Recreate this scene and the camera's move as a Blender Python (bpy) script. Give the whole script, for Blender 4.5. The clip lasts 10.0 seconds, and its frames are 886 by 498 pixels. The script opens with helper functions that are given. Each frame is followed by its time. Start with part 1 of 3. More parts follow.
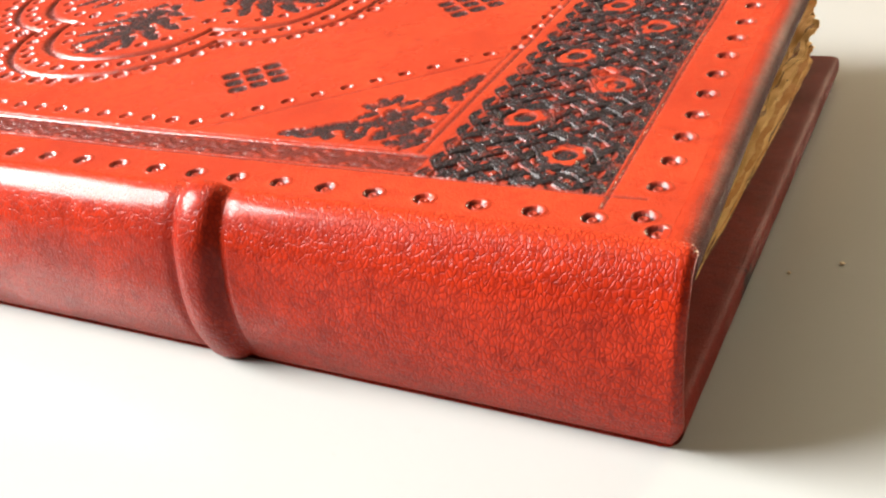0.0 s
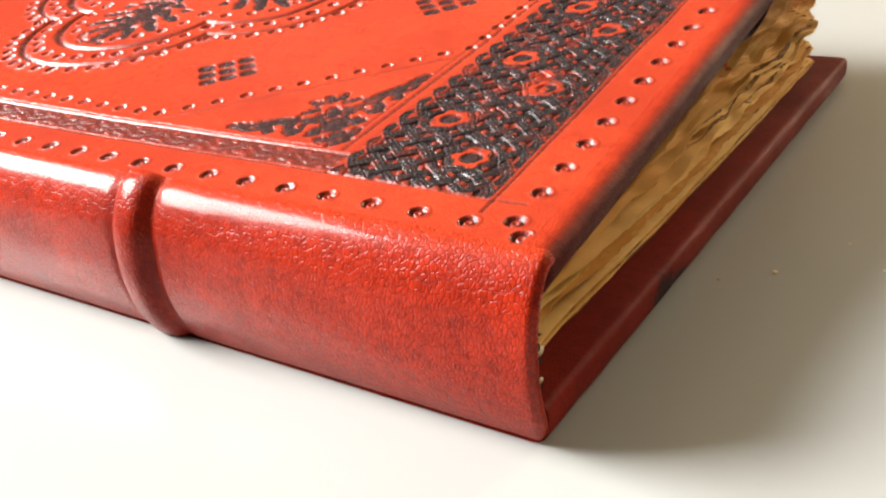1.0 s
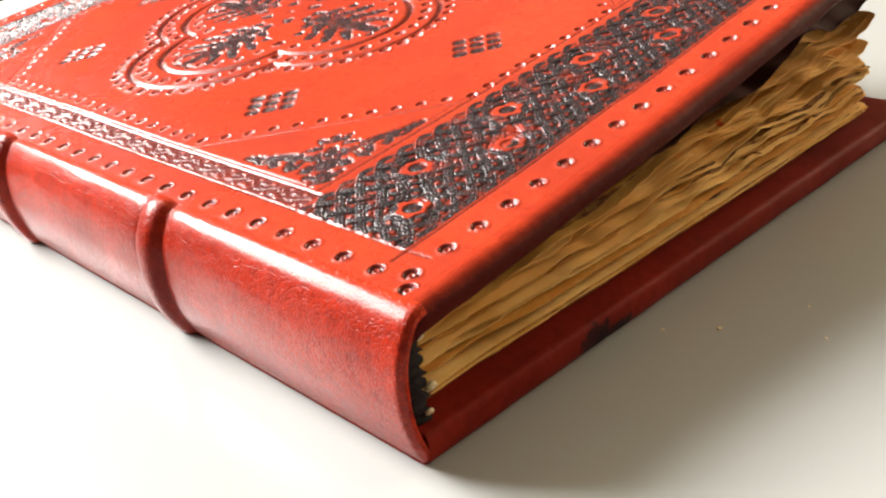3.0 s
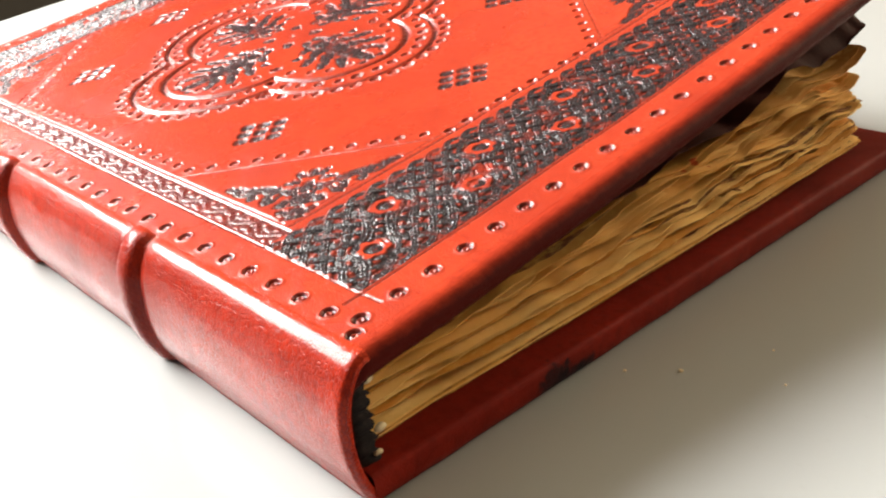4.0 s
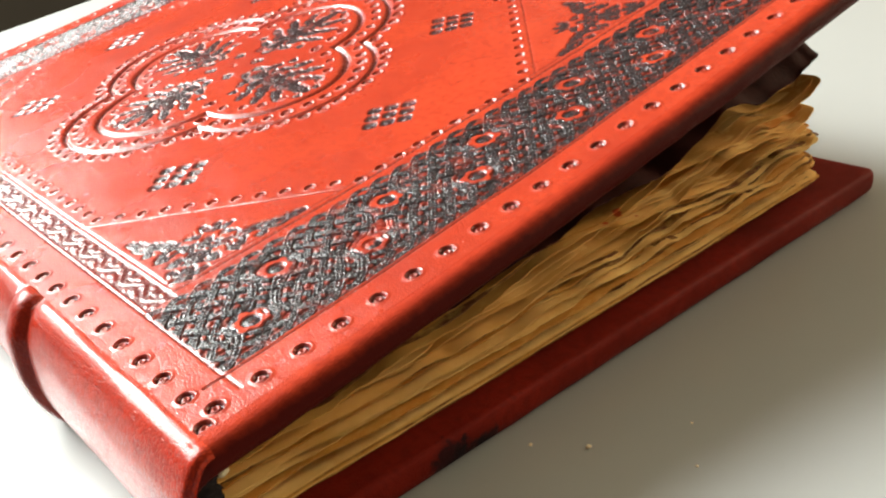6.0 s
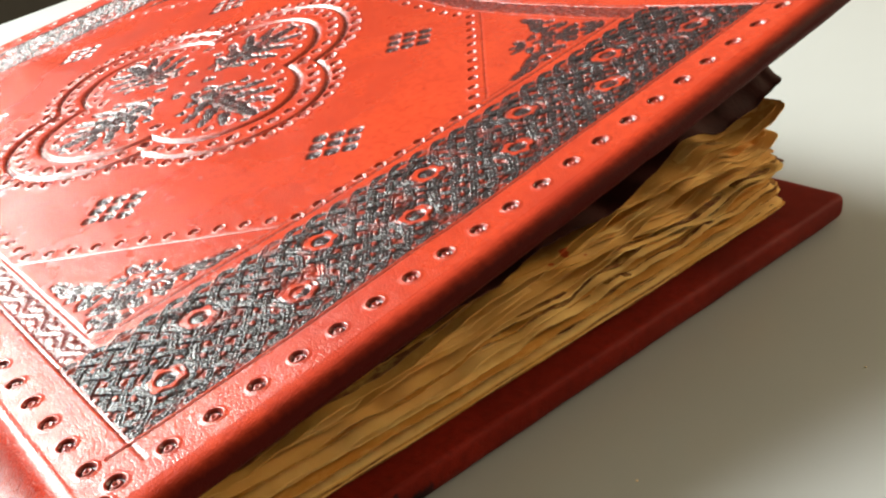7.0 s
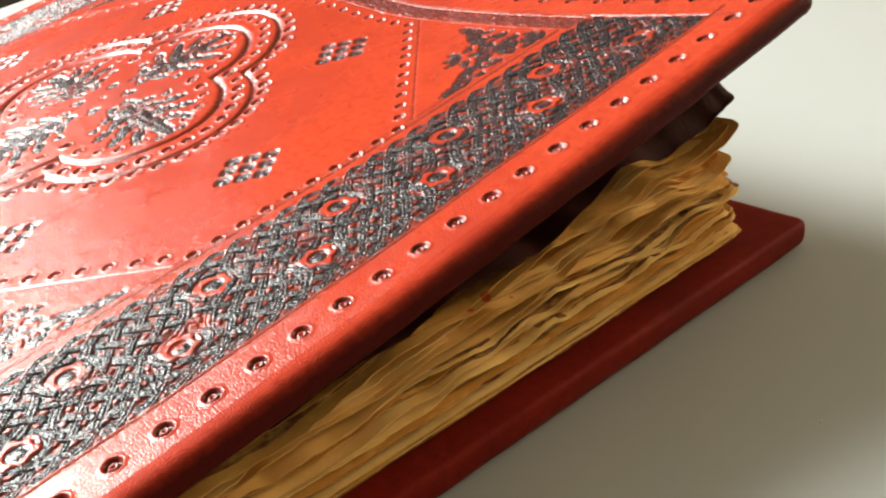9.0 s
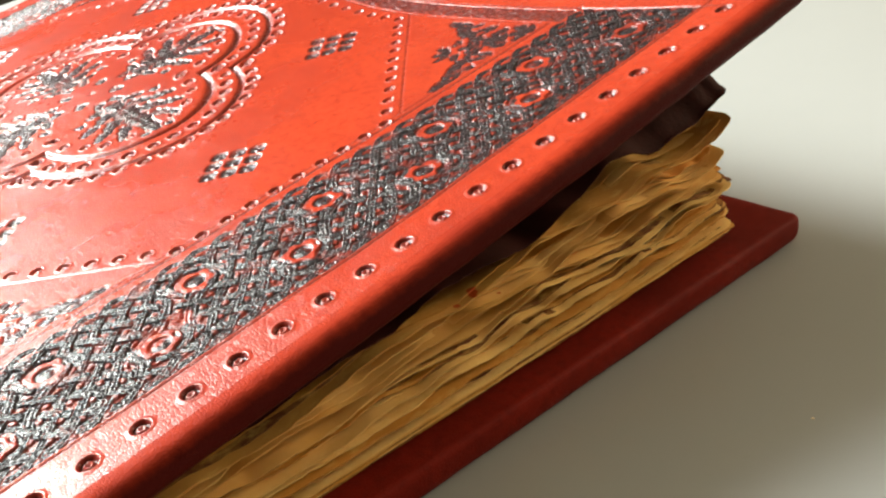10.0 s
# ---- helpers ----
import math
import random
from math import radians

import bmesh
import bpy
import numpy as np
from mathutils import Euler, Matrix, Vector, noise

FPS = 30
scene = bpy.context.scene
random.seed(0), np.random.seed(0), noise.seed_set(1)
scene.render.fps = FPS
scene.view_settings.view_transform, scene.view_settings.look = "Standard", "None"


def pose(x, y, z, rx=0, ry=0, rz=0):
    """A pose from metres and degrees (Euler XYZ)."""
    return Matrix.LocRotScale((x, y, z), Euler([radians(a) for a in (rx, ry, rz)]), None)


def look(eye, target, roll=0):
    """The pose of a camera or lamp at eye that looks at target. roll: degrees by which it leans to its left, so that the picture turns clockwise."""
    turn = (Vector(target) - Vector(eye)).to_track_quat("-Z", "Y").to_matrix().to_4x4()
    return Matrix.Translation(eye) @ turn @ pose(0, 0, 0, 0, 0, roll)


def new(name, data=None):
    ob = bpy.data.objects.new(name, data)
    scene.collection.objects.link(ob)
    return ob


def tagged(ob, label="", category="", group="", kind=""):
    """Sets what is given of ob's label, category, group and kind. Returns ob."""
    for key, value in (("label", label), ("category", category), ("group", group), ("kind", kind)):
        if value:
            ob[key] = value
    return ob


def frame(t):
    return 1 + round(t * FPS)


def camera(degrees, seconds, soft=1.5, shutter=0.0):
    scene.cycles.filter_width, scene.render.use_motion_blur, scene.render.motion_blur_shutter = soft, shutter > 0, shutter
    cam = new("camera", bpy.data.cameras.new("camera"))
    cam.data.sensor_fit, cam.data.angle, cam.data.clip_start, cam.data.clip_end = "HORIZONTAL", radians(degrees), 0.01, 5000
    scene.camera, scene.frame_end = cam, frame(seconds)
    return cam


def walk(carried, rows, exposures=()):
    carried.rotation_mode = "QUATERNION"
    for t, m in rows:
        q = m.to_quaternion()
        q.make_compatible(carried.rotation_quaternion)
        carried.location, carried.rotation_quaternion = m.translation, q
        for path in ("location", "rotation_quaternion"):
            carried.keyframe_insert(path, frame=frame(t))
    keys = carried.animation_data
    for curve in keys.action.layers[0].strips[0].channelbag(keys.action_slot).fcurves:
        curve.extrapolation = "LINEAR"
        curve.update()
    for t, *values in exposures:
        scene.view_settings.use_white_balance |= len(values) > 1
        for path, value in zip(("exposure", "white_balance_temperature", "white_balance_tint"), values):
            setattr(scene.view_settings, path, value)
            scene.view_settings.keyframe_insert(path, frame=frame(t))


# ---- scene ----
# ---------------------------------------------------------------- camera
cam = camera(51.9, 10.0, soft=2.2)
# seconds, x, y, z in metres, rx, ry, rz in degrees
ROWS = [
    (0, 0.02382, -0.12402, 0.09794, 64.49, 4.34, 25.67),
    (0.5, 0.04099, -0.11921, 0.09983, 64.41, 4.34, 28.49),
    (1, 0.05818, -0.11264, 0.10143, 63.79, 4.73, 31.84),
    (1.5, 0.07298, -0.10768, 0.10334, 64.02, 5.18, 34.75),
    (2, 0.08713, -0.10030, 0.10985, 64.07, 5.69, 38.20),
    (3.5, 0.11942, -0.08585, 0.12270, 63.70, 6.23, 46.77),
    (4, 0.12426, -0.07684, 0.12700, 63.91, 6.39, 47.60),
    (4.5, 0.12819, -0.06701, 0.12806, 63.79, 6.66, 48.17),
    (5, 0.13235, -0.05775, 0.12819, 63.77, 7.26, 49.15),
    (6.5, 0.13035, -0.02732, 0.13460, 63.24, 7.84, 49.39),
    (7, 0.12933, -0.01639, 0.13635, 62.81, 7.93, 49.29),
    (7.5, 0.12635, -0.00917, 0.13686, 62.81, 7.84, 49.21),
    (8, 0.12269, 0.00144, 0.13867, 62.53, 7.96, 49.04),
    (8.5, 0.12282, 0.00816, 0.13558, 62.40, 7.91, 48.84),
    (9, 0.12229, 0.01334, 0.13319, 62.31, 7.94, 48.80),
    (9.5, 0.12164, 0.01532, 0.13109, 62.32, 7.98, 48.81),
    (10, 0.12247, 0.01685, 0.13051, 62.29, 8.06, 48.78),
]
walk(cam, [(t, pose(x, y, z, rx, ry, rz)) for t, x, y, z, rx, ry, rz in ROWS],
     exposures=[(0.0, 0.12, 6750, 10), (3.5, 0.14, 6700, 10), (6.5, -0.06, 6550, 4), (10.0, -0.05, 6600, 3)])

# ---------------------------------------------------------------- world, window light and side fill
TURN = 29.0           # the room stands turned against the book
ROOM = pose(0, 0, 0, 0, 0, TURN)
world = bpy.data.worlds.new("sky")
scene.world = world
world.use_nodes = True
sky = world.node_tree.nodes.new("ShaderNodeTexSky")
sky.sky_type = "NISHITA"
sky.sun_disc = False
sky.sun_elevation, sky.sun_rotation = radians(38), radians(120)
bg = world.node_tree.nodes["Background"]
bg.inputs["Strength"].default_value = 0.1
world.node_tree.links.new(sky.outputs["Color"], bg.inputs["Color"])

lamp = bpy.data.lights.new("window_light", "AREA")
lamp.shape, lamp.size, lamp.size_y, lamp.energy = "RECTANGLE", 0.9, 0.85, 148.0
lamp.color = (0.985, 0.99, 0.985)
window_light = new("window_light", lamp)
window_light.matrix_world = ROOM @ look((-1.36, 0.27, 1.02), (0, 0.27, 1.02))

# unseen fill lamp, added to brighten the page edges from the side
lamp = bpy.data.lights.new("side_fill_light", "AREA")
lamp.shape, lamp.size, lamp.size_y, lamp.energy = "RECTANGLE", 0.7, 0.5, 46.0
lamp.color = (1.0, 0.84, 0.60)
side_light = new("side_fill_light", lamp)
side_light.matrix_world = ROOM @ look((1.51, 1.50, 0.66), (0.0, 1.50, 0.66))


# ---------------------------------------------------------------- materials
def material(name):
    m = bpy.data.materials.new(name)
    m.use_nodes = True
    nt = m.node_tree
    return m, nt, nt.nodes["Principled BSDF"]


def node(nt, kind, **inputs):
    n = nt.nodes.new(kind)
    for key, value in inputs.items():
        n.inputs[key.replace("_", " ")].default_value = value
    return n


def ramp(nt, source, a, b, lo=(0, 0, 0, 1), hi=(1, 1, 1, 1)):
    r = nt.nodes.new("ShaderNodeValToRGB")
    r.color_ramp.elements[0].position, r.color_ramp.elements[1].position = a, b
    r.color_ramp.elements[0].color, r.color_ramp.elements[1].color = lo, hi
    nt.links.new(source, r.inputs[0])
    return r.outputs[0]


def mix(nt, fac, a, b, blend="MIX"):
    n = nt.nodes.new("ShaderNodeMix")
    n.data_type, n.blend_type = "RGBA", blend
    for socket, value in ((n.inputs[0], fac), (n.inputs[6], a), (n.inputs[7], b)):
        if isinstance(value, bpy.types.NodeSocket):
            nt.links.new(value, socket)
        else:
            socket.default_value = value
    return n.outputs[2]


def math_node(nt, op, a, b=0.0):
    n = nt.nodes.new("ShaderNodeMath")
    n.operation = op
    for socket, value in ((n.inputs[0], a), (n.inputs[1], b)):
        if isinstance(value, bpy.types.NodeSocket):
            nt.links.new(value, socket)
        else:
            socket.default_value = value
    return n.outputs[0]


def coords(nt):
    return nt.nodes.new("ShaderNodeTexCoord").outputs["Object"]


def tex(nt, vec, scale, detail=4.0, rough=0.55, kind="noise", stretch=None):
    if stretch:
        mp = nt.nodes.new("ShaderNodeMapping")
        mp.inputs["Scale"].default_value = stretch
        nt.links.new(vec, mp.inputs["Vector"])
        vec = mp.outputs["Vector"]
    if kind == "noise":
        n = node(nt, "ShaderNodeTexNoise", Scale=scale, Detail=detail, Roughness=rough)
    else:
        n = node(nt, "ShaderNodeTexVoronoi", Scale=scale)
        n.feature = "DISTANCE_TO_EDGE" if kind == "cells" else "F1"
    nt.links.new(vec, n.inputs["Vector"])
    return n.outputs[0]


def bump(nt, height, strength, distance, chain=None):
    b = nt.nodes.new("ShaderNodeBump")
    b.inputs["Strength"].default_value, b.inputs["Distance"].default_value = strength, distance
    nt.links.new(height, b.inputs["Height"])
    if chain:
        nt.links.new(chain, b.inputs["Normal"])
    return b.outputs["Normal"]


def near(nt, vec, place, reach, soft):
    """1 close to a place, 0 beyond reach, with a ragged rim."""
    d = nt.nodes.new("ShaderNodeVectorMath")
    d.operation = "DISTANCE"
    nt.links.new(vec, d.inputs[0])
    d.inputs[1].default_value = place
    wob = math_node(nt, "MULTIPLY", tex(nt, vec, 420.0, 3.0), reach * 1.4)
    s = math_node(nt, "ADD", d.outputs["Value"], wob)
    return ramp(nt, math_node(nt, "DIVIDE", s, reach * 2), 0.75 - soft, 0.75 + soft, (1, 1, 1, 1), (0, 0, 0, 1))


def leather(name, base, dark, rough, inked=False, stain=None, grain=1.0, coat=0.08, spec=0.36, cells=0.24, wrinkle=0.22, seam=None, darken=0.2, pebble=(950.0, (1.2, 1.5, 1.5)), depth=0.00022, edge_shade=None):
    m, nt, p = material(name)
    v = coords(nt)
    blot = tex(nt, v, 28.0, 5.0, 0.6)
    fine = tex(nt, v, 420.0, 4.0, 0.65)
    col = mix(nt, ramp(nt, blot, 0.35, 0.75), base, dark)
    col = mix(nt, ramp(nt, fine, 0.45, 0.8), col, dark)
    if seam:
        xyz = nt.nodes.new("ShaderNodeSeparateXYZ")
        nt.links.new(v, xyz.inputs[0])
        z = math_node(nt, "ADD", xyz.outputs["Y"], math_node(nt, "MULTIPLY", fine, 0.003))
        col = mix(nt, ramp(nt, z, -0.0025, 0.0045), col, seam)
    cell = tex(nt, v, pebble[0], kind="cells", stretch=pebble[1])
    crease = ramp(nt, cell, 0.0, 0.18)
    # creases coloured darker: relief shading painted in, as the bump is kept weak
    col = mix(nt, math_node(nt, "MULTIPLY", math_node(nt, "SUBTRACT", 1.0, crease), darken), col, dark)
    wr = tex(nt, v, 300.0, 3.0, 0.6, stretch=(0.35, 1.0, 1.0))
    n = bump(nt, crease, cells * grain, depth)
    n = bump(nt, wr, wrinkle * grain, 0.00045, n)
    n = bump(nt, tex(nt, v, 2600.0, 2.0), 0.2 * grain, 0.0001, n)
    rg = ramp(nt, blot, 0.3, 0.8, (rough * 0.85,) * 3 + (1,), (rough * 1.25,) * 3 + (1,))
    if stain:
        for place, reach in stain:
            col = mix(nt, math_node(nt, "MULTIPLY", near(nt, v, place, reach, 0.08), 0.85), col, (0.012, 0.008, 0.01, 1))
    # dark edge tone: shade down the rim painted into the colour, with a ragged border
    if edge_shade:
        edge_fac = nt.nodes.new("ShaderNodeAttribute")
        edge_fac.attribute_name = "edge_darken"
        ragged = math_node(nt, "ADD", edge_fac.outputs["Fac"], math_node(nt, "MULTIPLY", tex(nt, v, 350.0, 5.0, 0.65), 0.5))
        col = mix(nt, ramp(nt, ragged, 0.3, 1.0), col, edge_shade)
    if inked:
        at = nt.nodes.new("ShaderNodeAttribute")
        at.attribute_name = "ink"
        worn = tex(nt, v, 140.0, 6.0, 0.7)
        worn2 = tex(nt, v, 900.0, 3.0, 0.6)
        keep = math_node(nt, "MULTIPLY", ramp(nt, worn, 0.30, 0.46), ramp(nt, worn2, 0.2, 0.42))
        keep = math_node(nt, "ADD", math_node(nt, "MULTIPLY", keep, 0.55), 0.45)
        for place, reach in (((-0.0315, 0.0605, 0.0440), 0.0036), ((-0.033, 0.0672, 0.0450), 0.0036)):
            keep = math_node(nt, "MULTIPLY", keep, math_node(nt, "SUBTRACT", 1.0, math_node(nt, "MULTIPLY", near(nt, v, place, reach, 0.1), 0.75)))
        k = math_node(nt, "MULTIPLY", at.outputs["Fac"], keep)
        col = mix(nt, k, col, mix(nt, worn2, (0.008, 0.007, 0.009, 1), (0.034, 0.025, 0.026, 1)))
        rg = mix(nt, k, rg, ramp(nt, worn2, 0.3, 0.7, (0.17, 0.17, 0.17, 1), (0.36, 0.36, 0.36, 1)))
        n = bump(nt, math_node(nt, "MULTIPLY", tex(nt, v, 1100.0, 3.0, 0.6), k), 0.45, 0.0005, n)
    nt.links.new(col, p.inputs["Base Color"])
    nt.links.new(rg, p.inputs["Roughness"])
    nt.links.new(n, p.inputs["Normal"])
    p.inputs["Specular IOR Level"].default_value = spec
    p.inputs["Coat Weight"].default_value, p.inputs["Coat Roughness"].default_value = coat, 0.15
    return m


RED = leather("red_leather", (0.47, 0.047, 0.016, 1), (0.30, 0.023, 0.009, 1), 0.27, inked=True, coat=0.14, spec=0.3, grain=1.1)
SPINE_RED = leather("spine_leather", (0.47, 0.029, 0.007, 1), (0.16, 0.008, 0.003, 1), 0.32, grain=1.0, coat=0.22, spec=0.07, cells=0.4, wrinkle=0.4, darken=0.65, pebble=(780.0, (1.6, 1.1, 0.9)), depth=0.0003, seam=(0.50, 0.047, 0.016, 1))
# the cover's leather taken darker, board's shade put into the colour; stains on top
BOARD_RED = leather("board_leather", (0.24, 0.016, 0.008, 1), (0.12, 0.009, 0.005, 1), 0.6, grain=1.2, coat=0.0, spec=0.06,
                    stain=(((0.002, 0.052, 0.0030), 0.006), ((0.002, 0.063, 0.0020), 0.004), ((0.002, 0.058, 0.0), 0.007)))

# the near-black end of this leather carries the painted shade of the rim
EDGE_RED = leather("turned_edge_leather", (0.45, 0.044, 0.015, 1), (0.28, 0.022, 0.009, 1), 0.5, grain=1.2, coat=0.0, spec=0.05, edge_shade=(0.065, 0.005, 0.003, 1))



def paper_material():
    m, nt, p = material("aged_paper")
    v = coords(nt)
    rnd = nt.nodes.new("ShaderNodeObjectInfo").outputs["Random"]
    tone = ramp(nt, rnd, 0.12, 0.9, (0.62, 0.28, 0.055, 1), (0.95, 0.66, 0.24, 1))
    # some leaves dark brown, partly painted to stand for shaded gaps between pages
    gap_leaf = math_node(nt, "FRACT", math_node(nt, "MULTIPLY", rnd, 17.3))
    tone = mix(nt, ramp(nt, gap_leaf, 0.62, 0.72), tone, (0.17, 0.06, 0.022, 1))
    fox = tex(nt, v, 60.0, 6.0, 0.65)
    col = mix(nt, ramp(nt, fox, 0.46, 0.80), tone, (0.72, 0.38, 0.08, 1))
    fib = tex(nt, v, 500.0, 4.0, 0.6, stretch=(1, 0.4, 1))
    col = mix(nt, ramp(nt, fib, 0.5, 0.85), col, (0.82, 0.52, 0.15, 1))
    for place, reach in (((-0.0060, 0.1196, 0.0340), 0.0016), ((-0.0062, 0.1150, 0.0325), 0.0010), ((-0.0065, 0.127, 0.031), 0.0010)):
        col = mix(nt, math_node(nt, "MULTIPLY", near(nt, v, place, reach, 0.06), 0.9), col, (0.55, 0.07, 0.015, 1))
    nt.links.new(col, p.inputs["Base Color"])
    p.inputs["Roughness"].default_value = 0.75
    p.inputs["Specular IOR Level"].default_value = 0.2
    nt.links.new(bump(nt, fib, 0.35, 0.0003), p.inputs["Normal"])
    return m


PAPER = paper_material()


def plain(name, a, b, rough, scale, strength=0.2, distance=0.0005):
    m, nt, p = material(name)
    v = coords(nt)
    t = tex(nt, v, scale, 5.0, 0.6)
    nt.links.new(mix(nt, ramp(nt, t, 0.35, 0.7), a, b), p.inputs["Base Color"])
    p.inputs["Roughness"].default_value = rough
    nt.links.new(bump(nt, tex(nt, v, scale * 9, 3.0), strength, distance), p.inputs["Normal"])
    return m


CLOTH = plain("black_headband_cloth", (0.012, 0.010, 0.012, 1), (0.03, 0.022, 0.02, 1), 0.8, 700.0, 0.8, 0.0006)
ENDPAPER = plain("dark_endpaper", (0.06, 0.014, 0.010, 1), (0.03, 0.008, 0.006, 1), 0.7, 120.0, 0.3, 0.0004)
ENDPAPER.node_tree.nodes["Principled BSDF"].inputs["Specular IOR Level"].default_value = 0.1
CLOTH.node_tree.nodes["Principled BSDF"].inputs["Specular IOR Level"].default_value = 0.1
GLUE = plain("dried_glue", (0.62, 0.52, 0.33, 1), (0.5, 0.38, 0.2, 1), 0.5, 500.0)
CRUMB = plain("crumb", (0.92, 0.82, 0.62, 1), (0.85, 0.68, 0.42, 1), 0.7, 900.0)
WALL = plain("wall_paint", (0.15, 0.115, 0.08, 1), (0.13, 0.10, 0.07, 1), 0.8, 3.0, 0.1, 0.002)
WOOD_WALL = plain("warm_wood_panelling", (0.10, 0.07, 0.042, 1), (0.08, 0.055, 0.032, 1), 0.5, 5.0, 0.1, 0.002)
DARK_WALL = plain("dark_wall_paint", (0.05, 0.045, 0.04, 1), (0.04, 0.036, 0.033, 1), 0.8, 3.0, 0.1, 0.002)
FLOOR = plain("dark_floor", (0.03, 0.024, 0.02, 1), (0.02, 0.016, 0.013, 1), 0.6, 4.0, 0.1, 0.002)
CEIL = plain("ceiling_paint", (0.22, 0.18, 0.13, 1), (0.20, 0.17, 0.12, 1), 0.85, 3.0, 0.1, 0.002)


def table_material():
    m, nt, p = material("grey_table_lacquer")
    v = coords(nt)
    big = tex(nt, v, 4.0, 5.0, 0.6)
    fine = tex(nt, v, 260.0, 4.0, 0.6)
    col = mix(nt, ramp(nt, big, 0.3, 0.75), (0.385, 0.395, 0.385, 1), (0.355, 0.36, 0.35, 1))
    col = mix(nt, ramp(nt, fine, 0.62, 0.9), col, (0.35, 0.355, 0.34, 1))
    nt.links.new(col, p.inputs["Base Color"])
    p.inputs["Roughness"].default_value = 0.29
    nt.links.new(bump(nt, tex(nt, v, 900.0, 2.0), 0.02, 0.0001), p.inputs["Normal"])
    return m


TABLE = table_material()


# ---------------------------------------------------------------- mesh helpers
def part(name, bm, mat, parent, label=""):
    me = bpy.data.meshes.new(name)
    bm.to_mesh(me)
    bm.free()
    me.materials.append(mat)
    ob = new(name, me)
    ob.parent = parent
    if label:
        tagged(ob, label)
    return ob


def slab(bm, lo, hi, bevel=0.0, m=None):
    made = bmesh.ops.create_cube(bm, size=1.0)["verts"]
    size = [b - a for a, b in zip(lo, hi)]
    mid = [(a + b) / 2 for a, b in zip(lo, hi)]
    bmesh.ops.transform(bm, matrix=Matrix.Translation(mid) @ Matrix.Diagonal((*size, 1)), verts=made)
    if bevel:
        edges = {e for v in made for e in v.link_edges}
        made = bmesh.ops.bevel(bm, geom=list(edges), offset=bevel, segments=3, affect="EDGES", profile=0.5)["verts"]
    if m:
        bmesh.ops.transform(bm, matrix=m, verts=[v for v in bm.verts])


def smooth(ob):
    ob.data.polygons.foreach_set("use_smooth", [True] * len(ob.data.polygons))
    return ob


def sheet_piece(name, P, N, ink, faces_i, faces_j, mat, parent, label=""):
    """One piece of a grid of points P[i, j] with normals N, made of the quads (i, j)."""
    nj = P.shape[1]
    quads = np.stack([faces_i * nj + faces_j, (faces_i + 1) * nj + faces_j, (faces_i + 1) * nj + faces_j + 1, faces_i * nj + faces_j + 1], 1)
    used, back = np.unique(quads.ravel(), return_inverse=True)
    back = back.reshape(-1).astype(np.int32)
    me = bpy.data.meshes.new(name)
    me.vertices.add(len(used))
    me.vertices.foreach_set("co", (P.reshape(-1, 3)[used]).astype(np.float32).ravel())
    me.loops.add(len(back))
    me.loops.foreach_set("vertex_index", back)
    me.polygons.add(len(quads))
    me.polygons.foreach_set("loop_start", np.arange(0, len(back), 4, dtype=np.int32))
    me.polygons.foreach_set("use_smooth", np.ones(len(quads), dtype=bool))
    me.update(calc_edges=True)
    me.validate()
    if ink is not None:
        layer = me.attributes.new("ink", "FLOAT", "POINT")
        layer.data.foreach_set("value", ink.ravel()[used].astype(np.float32))
    me.normals_split_custom_set_from_vertices(N.reshape(-1, 3)[used].tolist())
    me.materials.append(mat)
    ob = new(name, me)
    ob.parent = parent
    if label:
        tagged(ob, label)
    return ob


def grid_normals(P):
    n = np.cross(np.gradient(P, axis=0), np.gradient(P, axis=1))
    n /= np.linalg.norm(n, axis=2, keepdims=True) + 1e-12
    return n


# ---------------------------------------------------------------- room and table
def room_slab(name, lo, hi, mat, label):
    bm = bmesh.new()
    slab(bm, lo, hi, m=ROOM)
    me = bpy.data.meshes.new(name)
    bm.to_mesh(me)
    bm.free()
    me.materials.append(mat)
    return tagged(new(name, me), label, "setting", kind="structure")


def room_wall_with_opening(name, pieces, mat, label):
    bm = bmesh.new()
    for lo, hi in pieces:
        slab(bm, lo, hi)
    bmesh.ops.transform(bm, matrix=ROOM, verts=bm.verts[:])
    me = bpy.data.meshes.new(name)
    bm.to_mesh(me)
    bm.free()
    me.materials.append(mat)
    return tagged(new(name, me), label, "wall", kind="structure")


room_slab("floor", (-1.5, -2.35, -0.85), (1.65, 2.35, -0.75), FLOOR, "dark floor far below the table top")
room_slab("ceiling", (-1.5, -2.35, 1.8), (1.65, 2.35, 1.9), CEIL, "plain pale ceiling")
room_wall_with_opening("wall_west", (((-1.5, -2.2, -0.75), (-1.35, 2.2, 0.59)), ((-1.5, -2.2, 1.45), (-1.35, 2.2, 1.8)),
                                     ((-1.5, -2.2, 0.59), (-1.35, -0.19, 1.45)), ((-1.5, 0.73, 0.59), (-1.35, 2.2, 1.45))),
                       DARK_WALL, "dark painted wall with a window opening")
# the opening is added only to let the side fill through
room_wall_with_opening("wall_east", (((1.5, -2.2, -0.75), (1.65, 2.2, 0.40)), ((1.5, -2.2, 0.92), (1.65, 2.2, 1.8)),
                                     ((1.5, -2.2, 0.40), (1.65, 1.14, 0.92)), ((1.5, 1.86, 0.40), (1.65, 2.2, 0.92))),
                       WOOD_WALL, "warm wooden wall with an opening for the added side fill")
room_slab("wall_north", (-1.5, 2.2, -0.75), (1.65, 2.35, 1.8), WOOD_WALL, "plain warm wooden wall")
room_slab("wall_south", (-1.5, -2.35, -0.75), (1.65, -2.2, 1.8), WALL, "plain warm beige wall")


